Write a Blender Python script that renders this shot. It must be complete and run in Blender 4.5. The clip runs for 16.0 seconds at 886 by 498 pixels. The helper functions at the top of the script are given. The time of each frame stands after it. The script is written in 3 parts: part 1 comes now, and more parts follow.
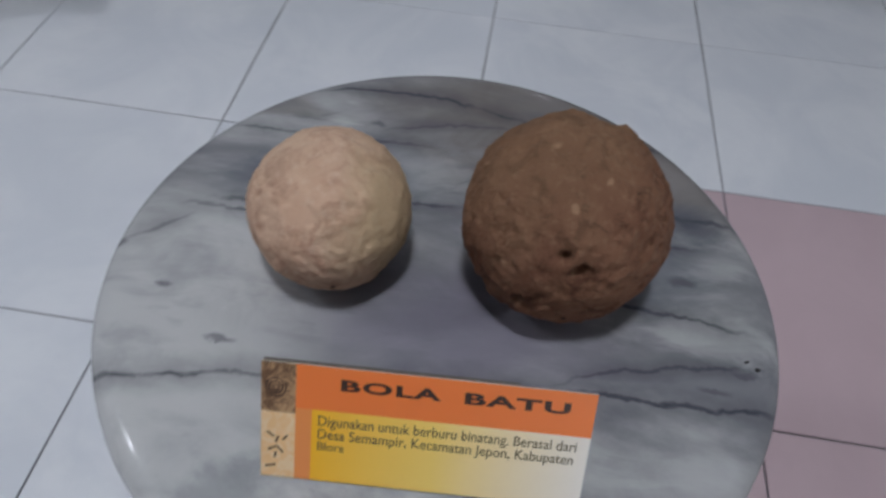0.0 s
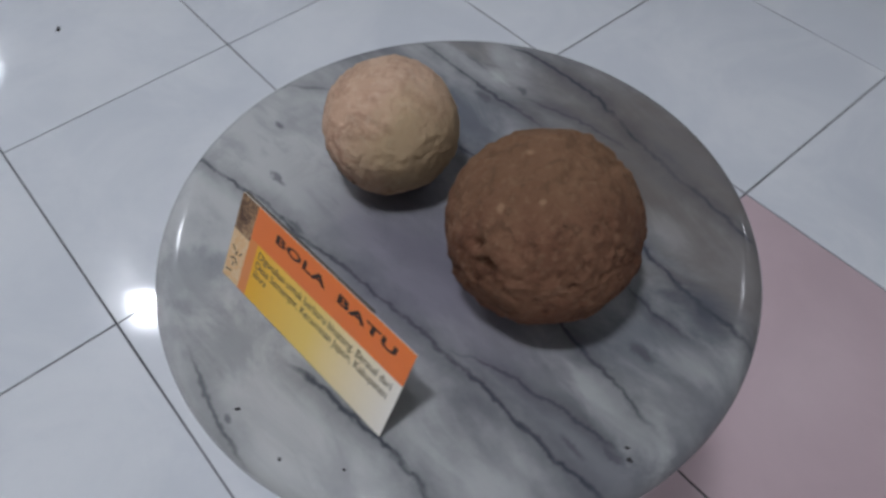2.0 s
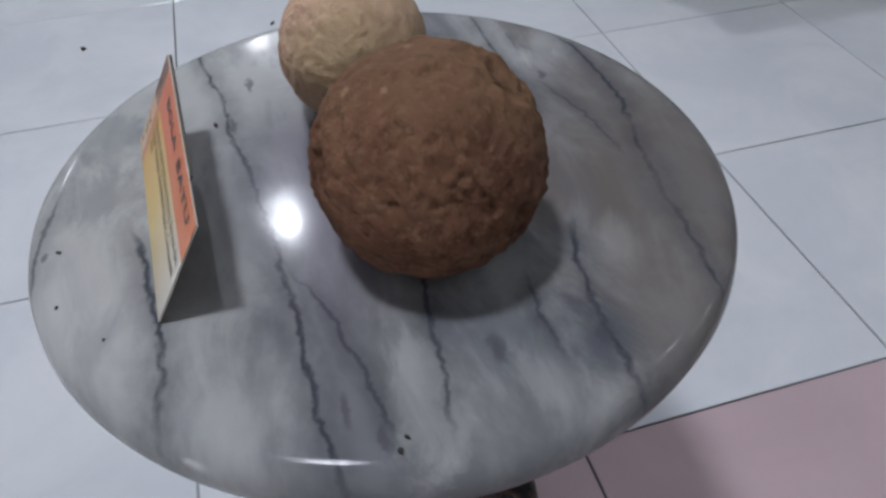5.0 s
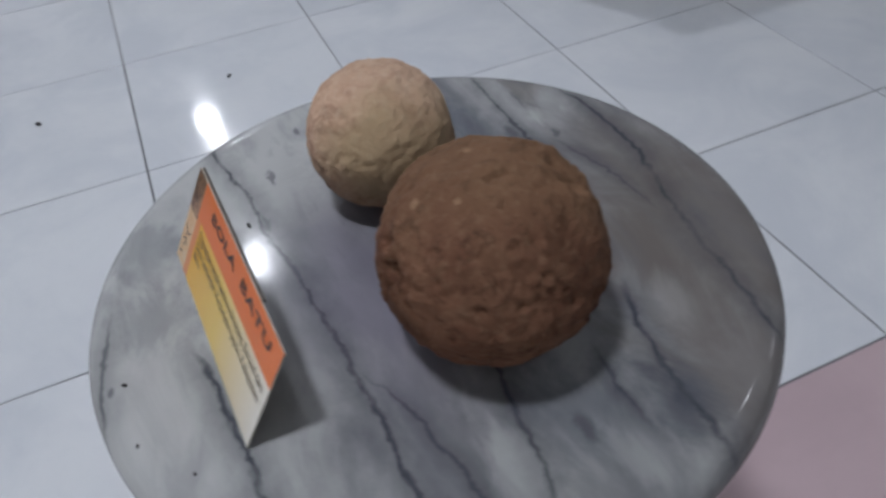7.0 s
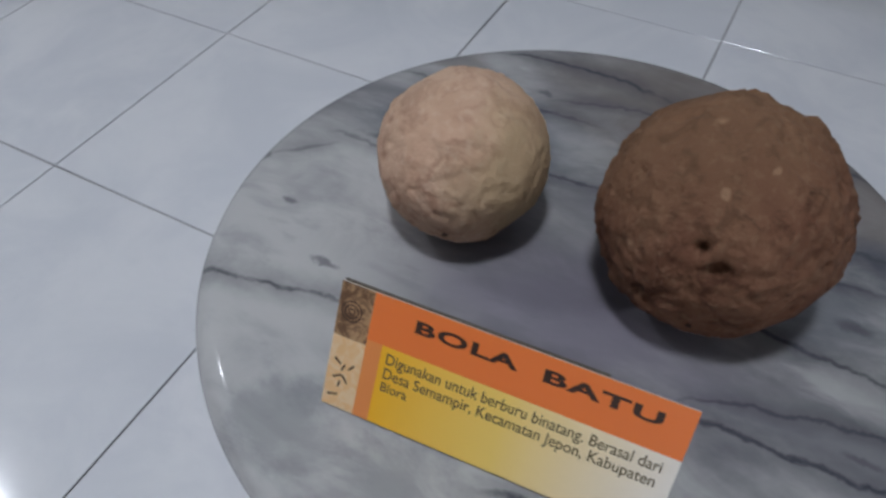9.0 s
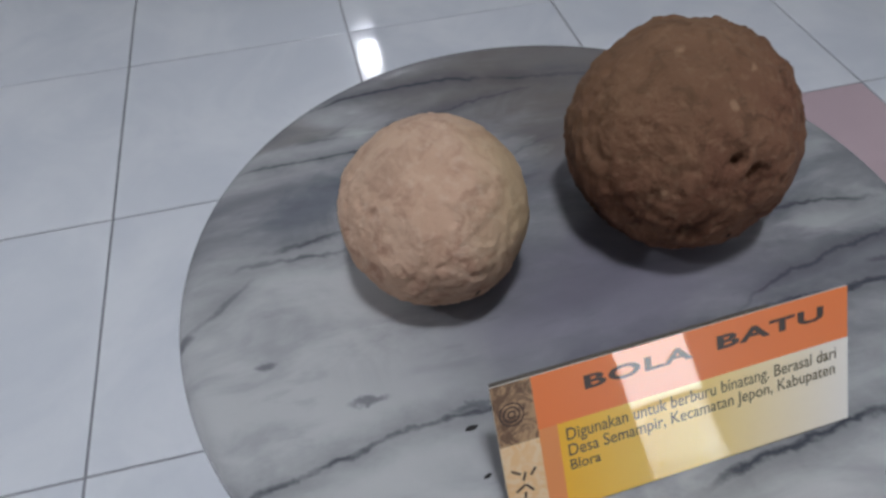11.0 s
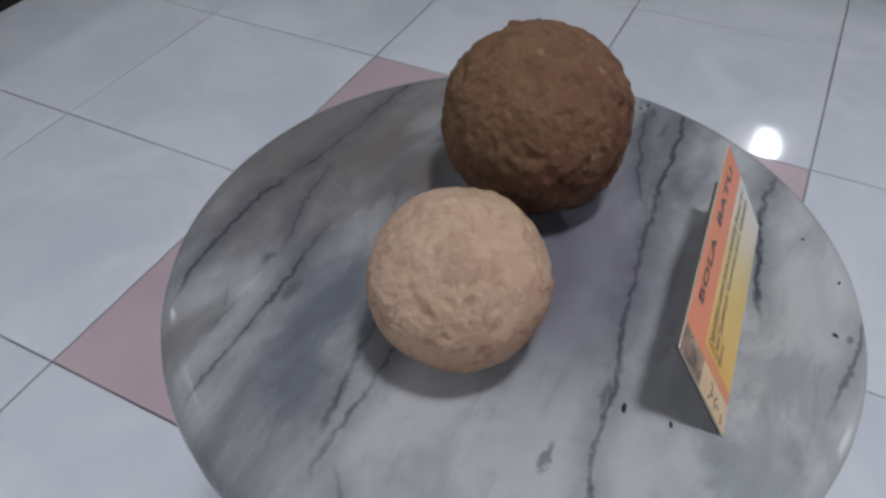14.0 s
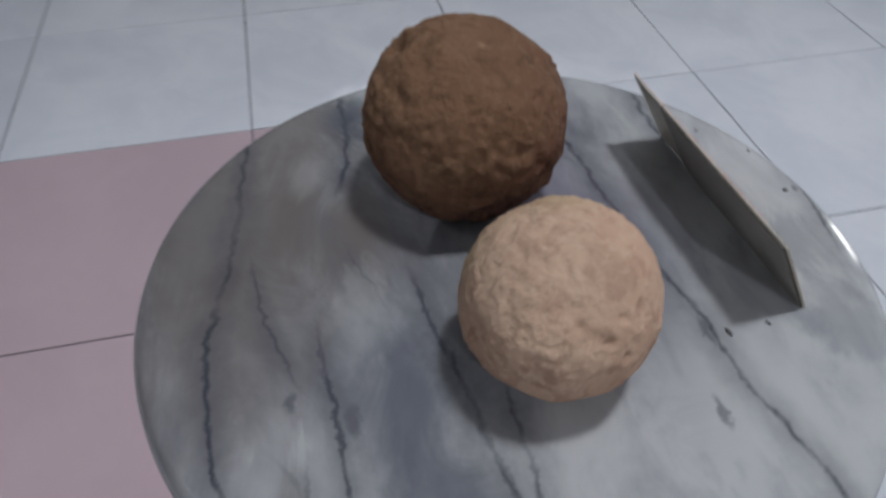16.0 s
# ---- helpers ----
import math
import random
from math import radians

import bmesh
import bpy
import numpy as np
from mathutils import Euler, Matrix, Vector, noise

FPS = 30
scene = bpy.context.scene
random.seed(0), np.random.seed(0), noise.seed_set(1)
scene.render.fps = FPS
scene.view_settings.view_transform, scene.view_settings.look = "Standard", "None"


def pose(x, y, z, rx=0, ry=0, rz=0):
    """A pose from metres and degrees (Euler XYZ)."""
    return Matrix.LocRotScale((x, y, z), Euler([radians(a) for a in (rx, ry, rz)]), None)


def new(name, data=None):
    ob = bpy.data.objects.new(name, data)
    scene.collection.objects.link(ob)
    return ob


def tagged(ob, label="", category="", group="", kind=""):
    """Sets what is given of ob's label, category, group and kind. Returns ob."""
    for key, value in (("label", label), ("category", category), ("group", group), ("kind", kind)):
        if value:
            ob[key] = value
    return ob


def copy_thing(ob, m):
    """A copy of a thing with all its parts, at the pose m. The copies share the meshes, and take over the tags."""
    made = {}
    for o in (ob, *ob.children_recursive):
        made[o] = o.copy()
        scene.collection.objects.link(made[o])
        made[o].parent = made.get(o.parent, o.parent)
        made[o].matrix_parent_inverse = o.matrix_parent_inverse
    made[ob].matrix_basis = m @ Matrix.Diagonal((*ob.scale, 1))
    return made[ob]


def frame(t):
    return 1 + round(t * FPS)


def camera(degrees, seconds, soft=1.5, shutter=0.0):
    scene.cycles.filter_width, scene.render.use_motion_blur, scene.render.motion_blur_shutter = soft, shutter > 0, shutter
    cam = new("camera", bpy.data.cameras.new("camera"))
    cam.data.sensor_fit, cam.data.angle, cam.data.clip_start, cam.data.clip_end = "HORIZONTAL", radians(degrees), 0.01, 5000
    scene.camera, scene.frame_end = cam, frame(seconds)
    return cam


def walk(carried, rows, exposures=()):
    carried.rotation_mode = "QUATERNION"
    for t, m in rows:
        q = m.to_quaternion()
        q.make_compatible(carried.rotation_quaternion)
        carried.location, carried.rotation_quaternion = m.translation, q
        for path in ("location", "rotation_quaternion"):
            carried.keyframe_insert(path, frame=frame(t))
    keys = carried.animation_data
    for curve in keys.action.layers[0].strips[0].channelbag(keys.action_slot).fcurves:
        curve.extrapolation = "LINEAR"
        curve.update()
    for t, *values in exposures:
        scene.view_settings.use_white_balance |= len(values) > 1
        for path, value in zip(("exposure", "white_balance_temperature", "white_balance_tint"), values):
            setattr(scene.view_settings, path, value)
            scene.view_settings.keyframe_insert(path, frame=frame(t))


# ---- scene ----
cam = camera(63.71, 16.0, soft=2.8, shutter=0.4)
# seconds, eye in metres, turn in degrees
ROWS = [
    (0.0, 0.0198, -0.2514, 0.7646, 39.92, -3.14, 8.51),
    (0.5, 0.0511, -0.2896, 0.7651, 41.86, -3.84, 19.79),
    (1.0, 0.1096, -0.3057, 0.7846, 39.84, -5.75, 29.00),
    (1.5, 0.1661, -0.2601, 0.7947, 36.44, -1.24, 38.45),
    (2.0, 0.2090, -0.1859, 0.8043, 35.82, 0.50, 49.56),
    (2.5, 0.2256, -0.1507, 0.8170, 35.27, 1.11, 54.71),
    (3.0, 0.2228, -0.1295, 0.7793, 39.04, 1.08, 58.98),
    (3.5, 0.2321, -0.1104, 0.7031, 40.38, 1.66, 66.79),
    (5.8, 0.3479, -0.0401, 0.6963, 50.01, 2.44, 81.65),
    (6.0, 0.3515, -0.0484, 0.7091, 51.33, 2.83, 84.30),
    (6.5, 0.3190, -0.0362, 0.7266, 48.50, 2.44, 75.62),
    (7.0, 0.2740, -0.0915, 0.7303, 45.04, 3.83, 66.21),
    (7.5, 0.2176, -0.1632, 0.7378, 44.91, -0.08, 56.66),
    (8.0, 0.1872, -0.2101, 0.7469, 43.01, 0.79, 50.94),
    (8.5, 0.1085, -0.2156, 0.7336, 43.44, 0.15, 37.34),
    (9.0, 0.0528, -0.2447, 0.7240, 40.92, -0.30, 27.76),
    (11.3, -0.1195, -0.2269, 0.7127, 43.09, 1.38, -17.29),
    (11.5, -0.1311, -0.2272, 0.7135, 44.67, 0.74, -19.52),
    (12.0, -0.2022, -0.2342, 0.7074, 46.26, -1.18, -29.68),
    (12.5, -0.2471, -0.2181, 0.7274, 48.65, -2.33, -40.14),
    (13.0, -0.2580, -0.1785, 0.7335, 48.27, -0.84, -47.28),
    (13.5, -0.2626, -0.1220, 0.7178, 45.90, -2.71, -57.47),
    (14.0, -0.2625, -0.0983, 0.7352, 44.03, 0.95, -63.26),
    (14.5, -0.2708, -0.0614, 0.7268, 44.57, 0.54, -72.47),
    (15.0, -0.2853, -0.0041, 0.7402, 47.44, 0.17, -84.94),
    (15.5, -0.2795, 0.0414, 0.7511, 47.24, 1.13, -91.81),
    (16.0, -0.2424, 0.0900, 0.7176, 44.06, -0.02, -102.74),
]
walk(cam, [(t, pose(x, y, z, rx, ry, rz)) for t, x, y, z, rx, ry, rz in ROWS],
     [(0.0, -0.58), (1.5, -0.66), (2.5, -0.72), (3.5, -0.60), (5.9, -0.46), (6.5, -0.64), (7.0, -0.60), (8.5, -0.68), (9.2, -0.64), (12.0, -0.56), (14.5, -0.52), (16.0, -0.48)])

# ---- light ----
world = bpy.data.worlds.new("world")
scene.world = world
world.use_nodes = True
wn = world.node_tree
sky = wn.nodes.new("ShaderNodeTexSky")
sky.sky_type, sky.sun_disc, sky.sun_elevation, sky.sun_rotation = "NISHITA", False, radians(40), radians(150)
wn.links.new(sky.outputs[0], wn.nodes["Background"].inputs[0])
wn.nodes["Background"].inputs[1].default_value = 0.12

CEIL = 2.8
LAMPS = [(-2.6, -0.12, 36.0), (-5.4, -0.10, 36.0), (-5.3, -2.8, 36.0), (0.13, 2.33, 9.0), (0.42, 5.3, 26.0), (4.8, -0.3, 28.0)]
ROUND_WATTS = 41.0
ROUND_X, ROUND_Y, ROUND_R = -0.06, -0.46, 0.17
for lx, ly, watts in LAMPS:
    lamp = bpy.data.lights.new("downlight_glow", "AREA")
    lamp.shape, lamp.size, lamp.energy, lamp.color = "DISK", 0.10, watts, (0.866, 0.906, 1.0)
    new("downlight_glow", lamp).matrix_basis = pose(lx, ly, CEIL - 0.03)
# the round ceiling light above the table's south side
lamp = bpy.data.lights.new("round_glow", "AREA")
lamp.shape, lamp.size, lamp.energy, lamp.color = "DISK", 2 * ROUND_R - 0.04, ROUND_WATTS, (0.866, 0.906, 1.0)
new("round_glow", lamp).matrix_basis = pose(ROUND_X, ROUND_Y, CEIL - 0.07)
# daylight in the open doorway
lamp = bpy.data.lights.new("doorway_daylight", "AREA")
lamp.shape, lamp.size, lamp.size_y, lamp.energy, lamp.color = "RECTANGLE", 0.76, 2.06, 80.0, (0.95, 0.97, 1.0)
new("doorway_daylight", lamp).matrix_basis = pose(3.1, -6.23, 1.05, 90, 0, 0)


# ---- materials ----
def mat(name, color=(0.5, 0.5, 0.5), rough=0.5, metal=0.0, coat=0.0):
    m = bpy.data.materials.new(name)
    m.use_nodes = True
    b = m.node_tree.nodes["Principled BSDF"]
    b.inputs["Base Color"].default_value = (*color, 1)
    b.inputs["Roughness"].default_value = rough
    b.inputs["Metallic"].default_value = metal
    b.inputs["Coat Weight"].default_value = coat
    b.inputs["Coat Roughness"].default_value = 0.03
    return m


class Nodes:
    """Short hands for one material's node tree."""

    def __init__(self, m):
        self.t = m.node_tree
        self.b = self.t.nodes["Principled BSDF"]

    def put(self, socket, value):
        if isinstance(value, (int, float)):
            socket.default_value = value
        elif isinstance(value, (tuple, list)):
            socket.default_value = (*value, 1) if len(socket.default_value) == 4 and len(value) == 3 else value
        else:
            self.t.links.new(value, socket)

    def node(self, kind, **inputs):
        n = self.t.nodes.new(kind)
        for k, v in inputs.items():
            self.put(n.inputs[k], v)
        return n

    def coords(self, which="Object"):
        return self.t.nodes.new("ShaderNodeTexCoord").outputs[which]

    def math(self, op, a, b=0.0, c=0.0):
        n = self.t.nodes.new("ShaderNodeMath")
        n.operation = op
        for s, v in zip(n.inputs, (a, b, c)):
            self.put(s, v)
        return n.outputs[0]

    def noise(self, at, scale, detail=4.0, rough=0.55, distort=0.0):
        n = self.node("ShaderNodeTexNoise", Vector=at, Scale=scale, Detail=detail, Roughness=rough, Distortion=distort)
        return n.outputs[0]

    def remap(self, v, a, b, c=0.0, d=1.0, smooth=True):
        n = self.t.nodes.new("ShaderNodeMapRange")
        n.interpolation_type = "SMOOTHSTEP" if smooth else "LINEAR"
        for s, x in zip(n.inputs, (v, a, b, c, d)):
            self.put(s, x)
        return n.outputs[0]

    def mix(self, fac, a, b, how="MIX"):
        n = self.t.nodes.new("ShaderNodeMix")
        n.data_type, n.blend_type = "RGBA", how
        self.put(n.inputs[0], fac), self.put(n.inputs[6], a), self.put(n.inputs[7], b)
        return n.outputs[2]

    def bump(self, height, strength, distance):
        n = self.node("ShaderNodeBump", Height=height, Strength=strength, Distance=distance)
        self.t.links.new(n.outputs[0], self.b.inputs["Normal"])

    def color(self, c):
        self.put(self.b.inputs["Base Color"], c)


def tile_material(name, base, dark, light, gloss=(0.05, 0.12)):
    m = mat(name, base, 0.12)
    k = Nodes(m)
    at = k.coords()
    info = k.t.nodes.new("ShaderNodeObjectInfo")
    shift = k.node("ShaderNodeVectorMath")
    k.put(shift.inputs[0], at)
    off = k.node("ShaderNodeCombineXYZ", X=k.math("MULTIPLY", info.outputs["Random"], 37.0), Y=k.math("MULTIPLY", info.outputs["Random"], 91.0))
    k.put(shift.inputs[1], off.outputs[0])
    p = shift.outputs[0]
    cloud = k.remap(k.noise(p, 5.0, 5.0, 0.6, 0.6), 0.32, 0.68)
    c = k.mix(cloud, dark, light)
    c = k.mix(k.math("MULTIPLY", k.remap(k.noise(p, 45.0, 3.0), 0.5, 0.75), 0.18), c, dark)
    c = k.mix(k.math("MULTIPLY", info.outputs["Random"], 0.35), c, base)
    k.color(c)
    k.put(k.b.inputs["Roughness"], k.remap(k.noise(p, 9.0, 5.0), 0.3, 0.7, *gloss))
    k.bump(k.noise(p, 14.0, 2.0), 0.06, 0.002)
    return m


WHITE_TILE = tile_material("white_tile", (0.71, 0.73, 0.76), (0.65, 0.67, 0.71), (0.77, 0.78, 0.80))
PINK_TILE = tile_material("pink_tile", (0.535, 0.410, 0.430), (0.51, 0.39, 0.41), (0.56, 0.430, 0.450), (0.28, 0.29))
PINK_TILE.node_tree.nodes["Principled BSDF"].inputs["Specular IOR Level"].default_value = 0.2

GROUT = mat("grout", (0.16, 0.16, 0.18), 0.85)
k = Nodes(GROUT)
k.color(k.mix(k.remap(k.noise(k.coords(), 1.7, 4.0), 0.40, 0.62), (0.06, 0.06, 0.065), (0.26, 0.26, 0.28)))

PLASTER = mat("plaster", (0.72, 0.73, 0.74), 0.8)
k = Nodes(PLASTER)
at = k.coords()
k.color(k.mix(k.remap(k.noise(at, 0.8, 5.0), 0.3, 0.7), (0.48, 0.49, 0.50), (0.56, 0.57, 0.57)))
k.bump(k.noise(at, 60.0, 3.0), 0.1, 0.002)

DARK_WOOD = mat("dark_stained_wood", (0.02, 0.012, 0.011), 0.5)
k = Nodes(DARK_WOOD)
k.b.inputs["Specular IOR Level"].default_value = 0.2
at = k.coords()
stretch = k.node("ShaderNodeMapping", Vector=at, Scale=(2.0, 2.0, 30.0))
k.color(k.mix(k.noise(stretch.outputs[0], 4.0, 6.0, 0.6, 0.8), (0.007, 0.004, 0.004), (0.022, 0.011, 0.010)))
k.bump(k.noise(stretch.outputs[0], 12.0, 4.0), 0.1, 0.001)

PALE_PANEL = mat("painted_slat", (0.60, 0.57, 0.52), 0.45)
k = Nodes(PALE_PANEL)
at = k.coords()
k.color(k.mix(k.remap(k.noise(at, 7.0, 5.0), 0.3, 0.7), (0.52, 0.49, 0.45), (0.64, 0.61, 0.56)))
# black of the boards and feet, and of the shade below the slats
BLACK_GAP = mat("black_board_and_shade", (0.012, 0.012, 0.013), 0.6)
FOOT_WOOD = mat("grey_brown_foot", (0.16, 0.11, 0.09), 0.6)
METAL = mat("lamp_ring", (0.8, 0.8, 0.8), 0.35, 1.0)
GLASS_GLOW = mat("lamp_diffuser", (0.9, 0.9, 0.9), 0.4)


def marble_material():
    m = mat("grey_veined_marble", (0.5, 0.5, 0.5), 0.16)
    k = Nodes(m)
    k.b.inputs["Specular IOR Level"].default_value = 0.11
    at = k.coords()
    xyz = k.node("ShaderNodeSeparateXYZ", Vector=at)
    x, y = xyz.outputs[0], xyz.outputs[1]
    # pale and grey clouds drawn out along the veins
    drawn = k.node("ShaderNodeMapping", Vector=at, Rotation=(0, 0, radians(-4)), Scale=(0.55, 1.0, 1.0))
    p = drawn.outputs[0]
    c = k.mix(k.remap(k.noise(p, 13.0, 6.0, 0.6, 0.5), 0.34, 0.66), (0.38, 0.380, 0.380), (0.190, 0.190, 0.202))
    rag = k.math("SUBTRACT", k.noise(p, 19.0, 6.0, 0.65, 0.7), 0.5)

    def cloud(cx, cy, size, tint, strength):
        dx = k.math("MULTIPLY", k.math("ADD", x, -cx), 0.72)
        d = k.math("SQRT", k.math("ADD", k.math("POWER", dx, 2.0), k.math("POWER", k.math("ADD", y, -cy), 2.0)))
        return k.mix(k.remap(k.math("MULTIPLY_ADD", rag, 0.11, d), size * 0.15, size, strength, 0.0), c, tint)

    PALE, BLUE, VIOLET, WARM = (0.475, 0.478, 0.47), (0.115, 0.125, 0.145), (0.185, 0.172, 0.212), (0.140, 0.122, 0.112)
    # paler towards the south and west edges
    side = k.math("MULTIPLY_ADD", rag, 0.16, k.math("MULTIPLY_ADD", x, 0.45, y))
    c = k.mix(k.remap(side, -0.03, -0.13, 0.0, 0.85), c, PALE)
    for cx, cy, size, tint, strength in (
            (0.015, -0.035, 0.085, VIOLET, 0.85), (0.060, 0.150, 0.110, WARM, 0.85), (0.045, 0.095, 0.060, WARM, 0.85),
            (0.150, 0.100, 0.070, WARM, 0.7), (-0.040, 0.150, 0.070, WARM, 0.55), (-0.070, 0.066, 0.042, BLUE, 0.85), (-0.125, 0.060, 0.034, BLUE, 0.75),
            (-0.130, 0.128, 0.040, WARM, 0.6), (0.130, 0.022, 0.036, BLUE, 0.7), (0.148, 0.060, 0.026, BLUE, 0.8),
            (-0.015, 0.078, 0.022, PALE, 0.35), (0.090, 0.092, 0.018, PALE, 0.25), (-0.085, 0.137, 0.020, PALE, 0.7),
            (-0.085, 0.112, 0.016, PALE, 0.6), (-0.120, -0.005, 0.055, PALE, 0.7), (0.160, 0.030, 0.018, PALE, 0.4),
            (0.150, -0.018, 0.022, PALE, 0.6), (0.070, -0.104, 0.034, PALE, 0.6), (0.050, -0.165, 0.050, PALE, 0.7),
            (-0.072, -0.148, 0.030, BLUE, 0.38), (-0.015, -0.150, 0.026, BLUE, 0.45), (-0.050, -0.120, 0.030, BLUE, 0.3)):
        c = cloud(cx, cy, size, tint, strength)
    # fine grey streaks in all of it
    streak = k.node("ShaderNodeMapping", Vector=at, Rotation=(0, 0, radians(-5)), Scale=(0.42, 1.0, 1.0))
    c = k.mix(k.math("MULTIPLY", k.remap(k.noise(streak.outputs[0], 34.0, 5.0, 0.55, 0.8), 0.45, 0.75), 0.36), c, (0.12, 0.122, 0.14))
    # single veins: y = a + b x + c x2 between x0 and x1
    wob = k.math("SUBTRACT", k.noise(at, 24.0, 5.0, 0.6), 0.5)
    fine = k.math("SUBTRACT", k.noise(at, 130.0, 3.0, 0.6), 0.5)
    wave = k.math("ADD", k.math("MULTIPLY", wob, 0.014), k.math("MULTIPLY", fine, 0.006))
    broken = k.remap(k.noise(p, 42.0, 5.0, 0.65), 0.30, 0.56, 0.50, 1.0)
    veins = [
        (-0.0733, 0.112, -0.17, -0.190, 0.185, 0.0046, 0.92),
        (-0.1426, 0.343, -1.57, 0.010, 0.142, 0.0052, 0.95),
        (-0.1072, 0.821, -2.33, 0.055, 0.172, 0.0036, 0.75),
        (0.0116, -0.180, 0.28, 0.045, 0.172, 0.0042, 0.85),
        (0.1078, -1.016, 3.98, 0.098, 0.148, 0.0040, 0.75),
        (0.1225, -0.726, 2.41, 0.070, 0.180, 0.0056, 0.95),
        (0.1050, 0.067, 0.06, -0.160, -0.020, 0.0040, 0.85),
        (0.1511, -0.171, -1.95, -0.115, 0.004, 0.0044, 0.92),
        (0.1511, -0.247, 0.70, 0.0, 0.140, 0.0046, 0.90),
        (0.1298, 0.158, -2.31, -0.055, 0.030, 0.0030, 0.65),
        (0.0510, 0.126, -0.15, -0.152, 0.005, 0.0050, 0.85),
        (0.0130, -0.167, -0.66, -0.162, -0.070, 0.0042, 0.85),
        (0.4789, 4.947, 12.53, -0.187, -0.150, 0.0050, 0.60),
        (0.2749, 2.622, 10.62, -0.108, -0.090, 0.0040, 0.6),
        (-0.1810, -0.155, 1.19, -0.030, 0.045, 0.0045, 0.75),
        (0.1160, 0.02, 0.0, -0.125, -0.095, 0.0030, 0.6),
        (0.0720, 0.30, 0.0, -0.020, 0.03, 0.0028, 0.45),
    ]
    total = None
    for a, b, cc, x0, x1, width, strength in veins:
        line = k.math("MULTIPLY_ADD", k.math("MULTIPLY_ADD", x, cc, b), x, a)
        d = k.math("ABSOLUTE", k.math("SUBTRACT", k.math("ADD", y, wave), line))
        core = k.remap(d, 0.0, width * 0.85, 1.0, 0.0)
        halo = k.remap(d, 0.0, width * 3.6, 0.48, 0.0)
        window = k.math("MULTIPLY", k.remap(x, x0 - 0.012, x0 + 0.02), k.remap(x, x1 - 0.02, x1 + 0.012, 1.0, 0.0))
        v = k.math("MULTIPLY", k.math("MULTIPLY", k.math("MAXIMUM", core, halo), window), strength)
        total = v if total is None else k.math("MAXIMUM", total, v)
    c = k.mix(k.math("MULTIPLY", total, broken), c, (0.042, 0.046, 0.060))
    # dark flecks of their own
    for fx, fy, rx, ry in ((-0.150, -0.037, 0.0046, 0.0026), (-0.108, -0.066, 0.0080, 0.0022), (-0.066, -0.079, 0.0085, 0.0017), (-0.187, -0.012, 0.0050, 0.0030),
                           (-0.062, 0.118, 0.0050, 0.0025), (-0.077, 0.092, 0.0080, 0.0035), (0.149, -0.051, 0.0080, 0.0022),
                           (0.137, 0.018, 0.0080, 0.0035), (0.143, 0.067, 0.0060, 0.0045), (0.166, -0.038, 0.0070, 0.0022), (0.019, -0.178, 0.0030, 0.0018)):
        ex = k.math("POWER", k.math("MULTIPLY", k.math("ADD", x, -fx), 1 / rx), 2.0)
        ey = k.math("POWER", k.math("MULTIPLY", k.math("ADD", k.math("MULTIPLY_ADD", fine, 0.009, y), -fy), 1 / ry), 2.0)
        c = k.mix(k.remap(k.math("ADD", ex, ey), 0.0, 1.9, 0.62, 0.0), c, (0.075, 0.077, 0.092))
    # short dark splinters that run along the veins
    splinter = k.math("MULTIPLY", k.remap(k.noise(streak.outputs[0], 85.0, 4.0, 0.55, 0.3), 0.58, 0.70), k.remap(k.noise(at, 13.0, 3.0), 0.44, 0.60))
    c = k.mix(k.math("MULTIPLY", splinter, 0.15), c, (0.075, 0.076, 0.095))
    k.color(c)
    k.put(k.b.inputs["Roughness"], k.remap(k.noise(at, 30.0, 4.0), 0.3, 0.7, 0.10, 0.15))
    k.bump(k.noise(at, 180.0, 3.0), 0.05, 0.0005)
    return m


MARBLE = marble_material()

PEDESTAL = mat("dark_speckled_stone", (0.03, 0.03, 0.03), 0.25)
k = Nodes(PEDESTAL)
at = k.coords()
c = k.mix(k.remap(k.noise(at, 26.0, 5.0, 0.6, 1.0), 0.45, 0.6), (0.012, 0.012, 0.013), (0.09, 0.05, 0.035))
c = k.mix(k.remap(k.noise(at, 60.0, 4.0), 0.6, 0.7), c, (0.22, 0.21, 0.17))
k.color(c)


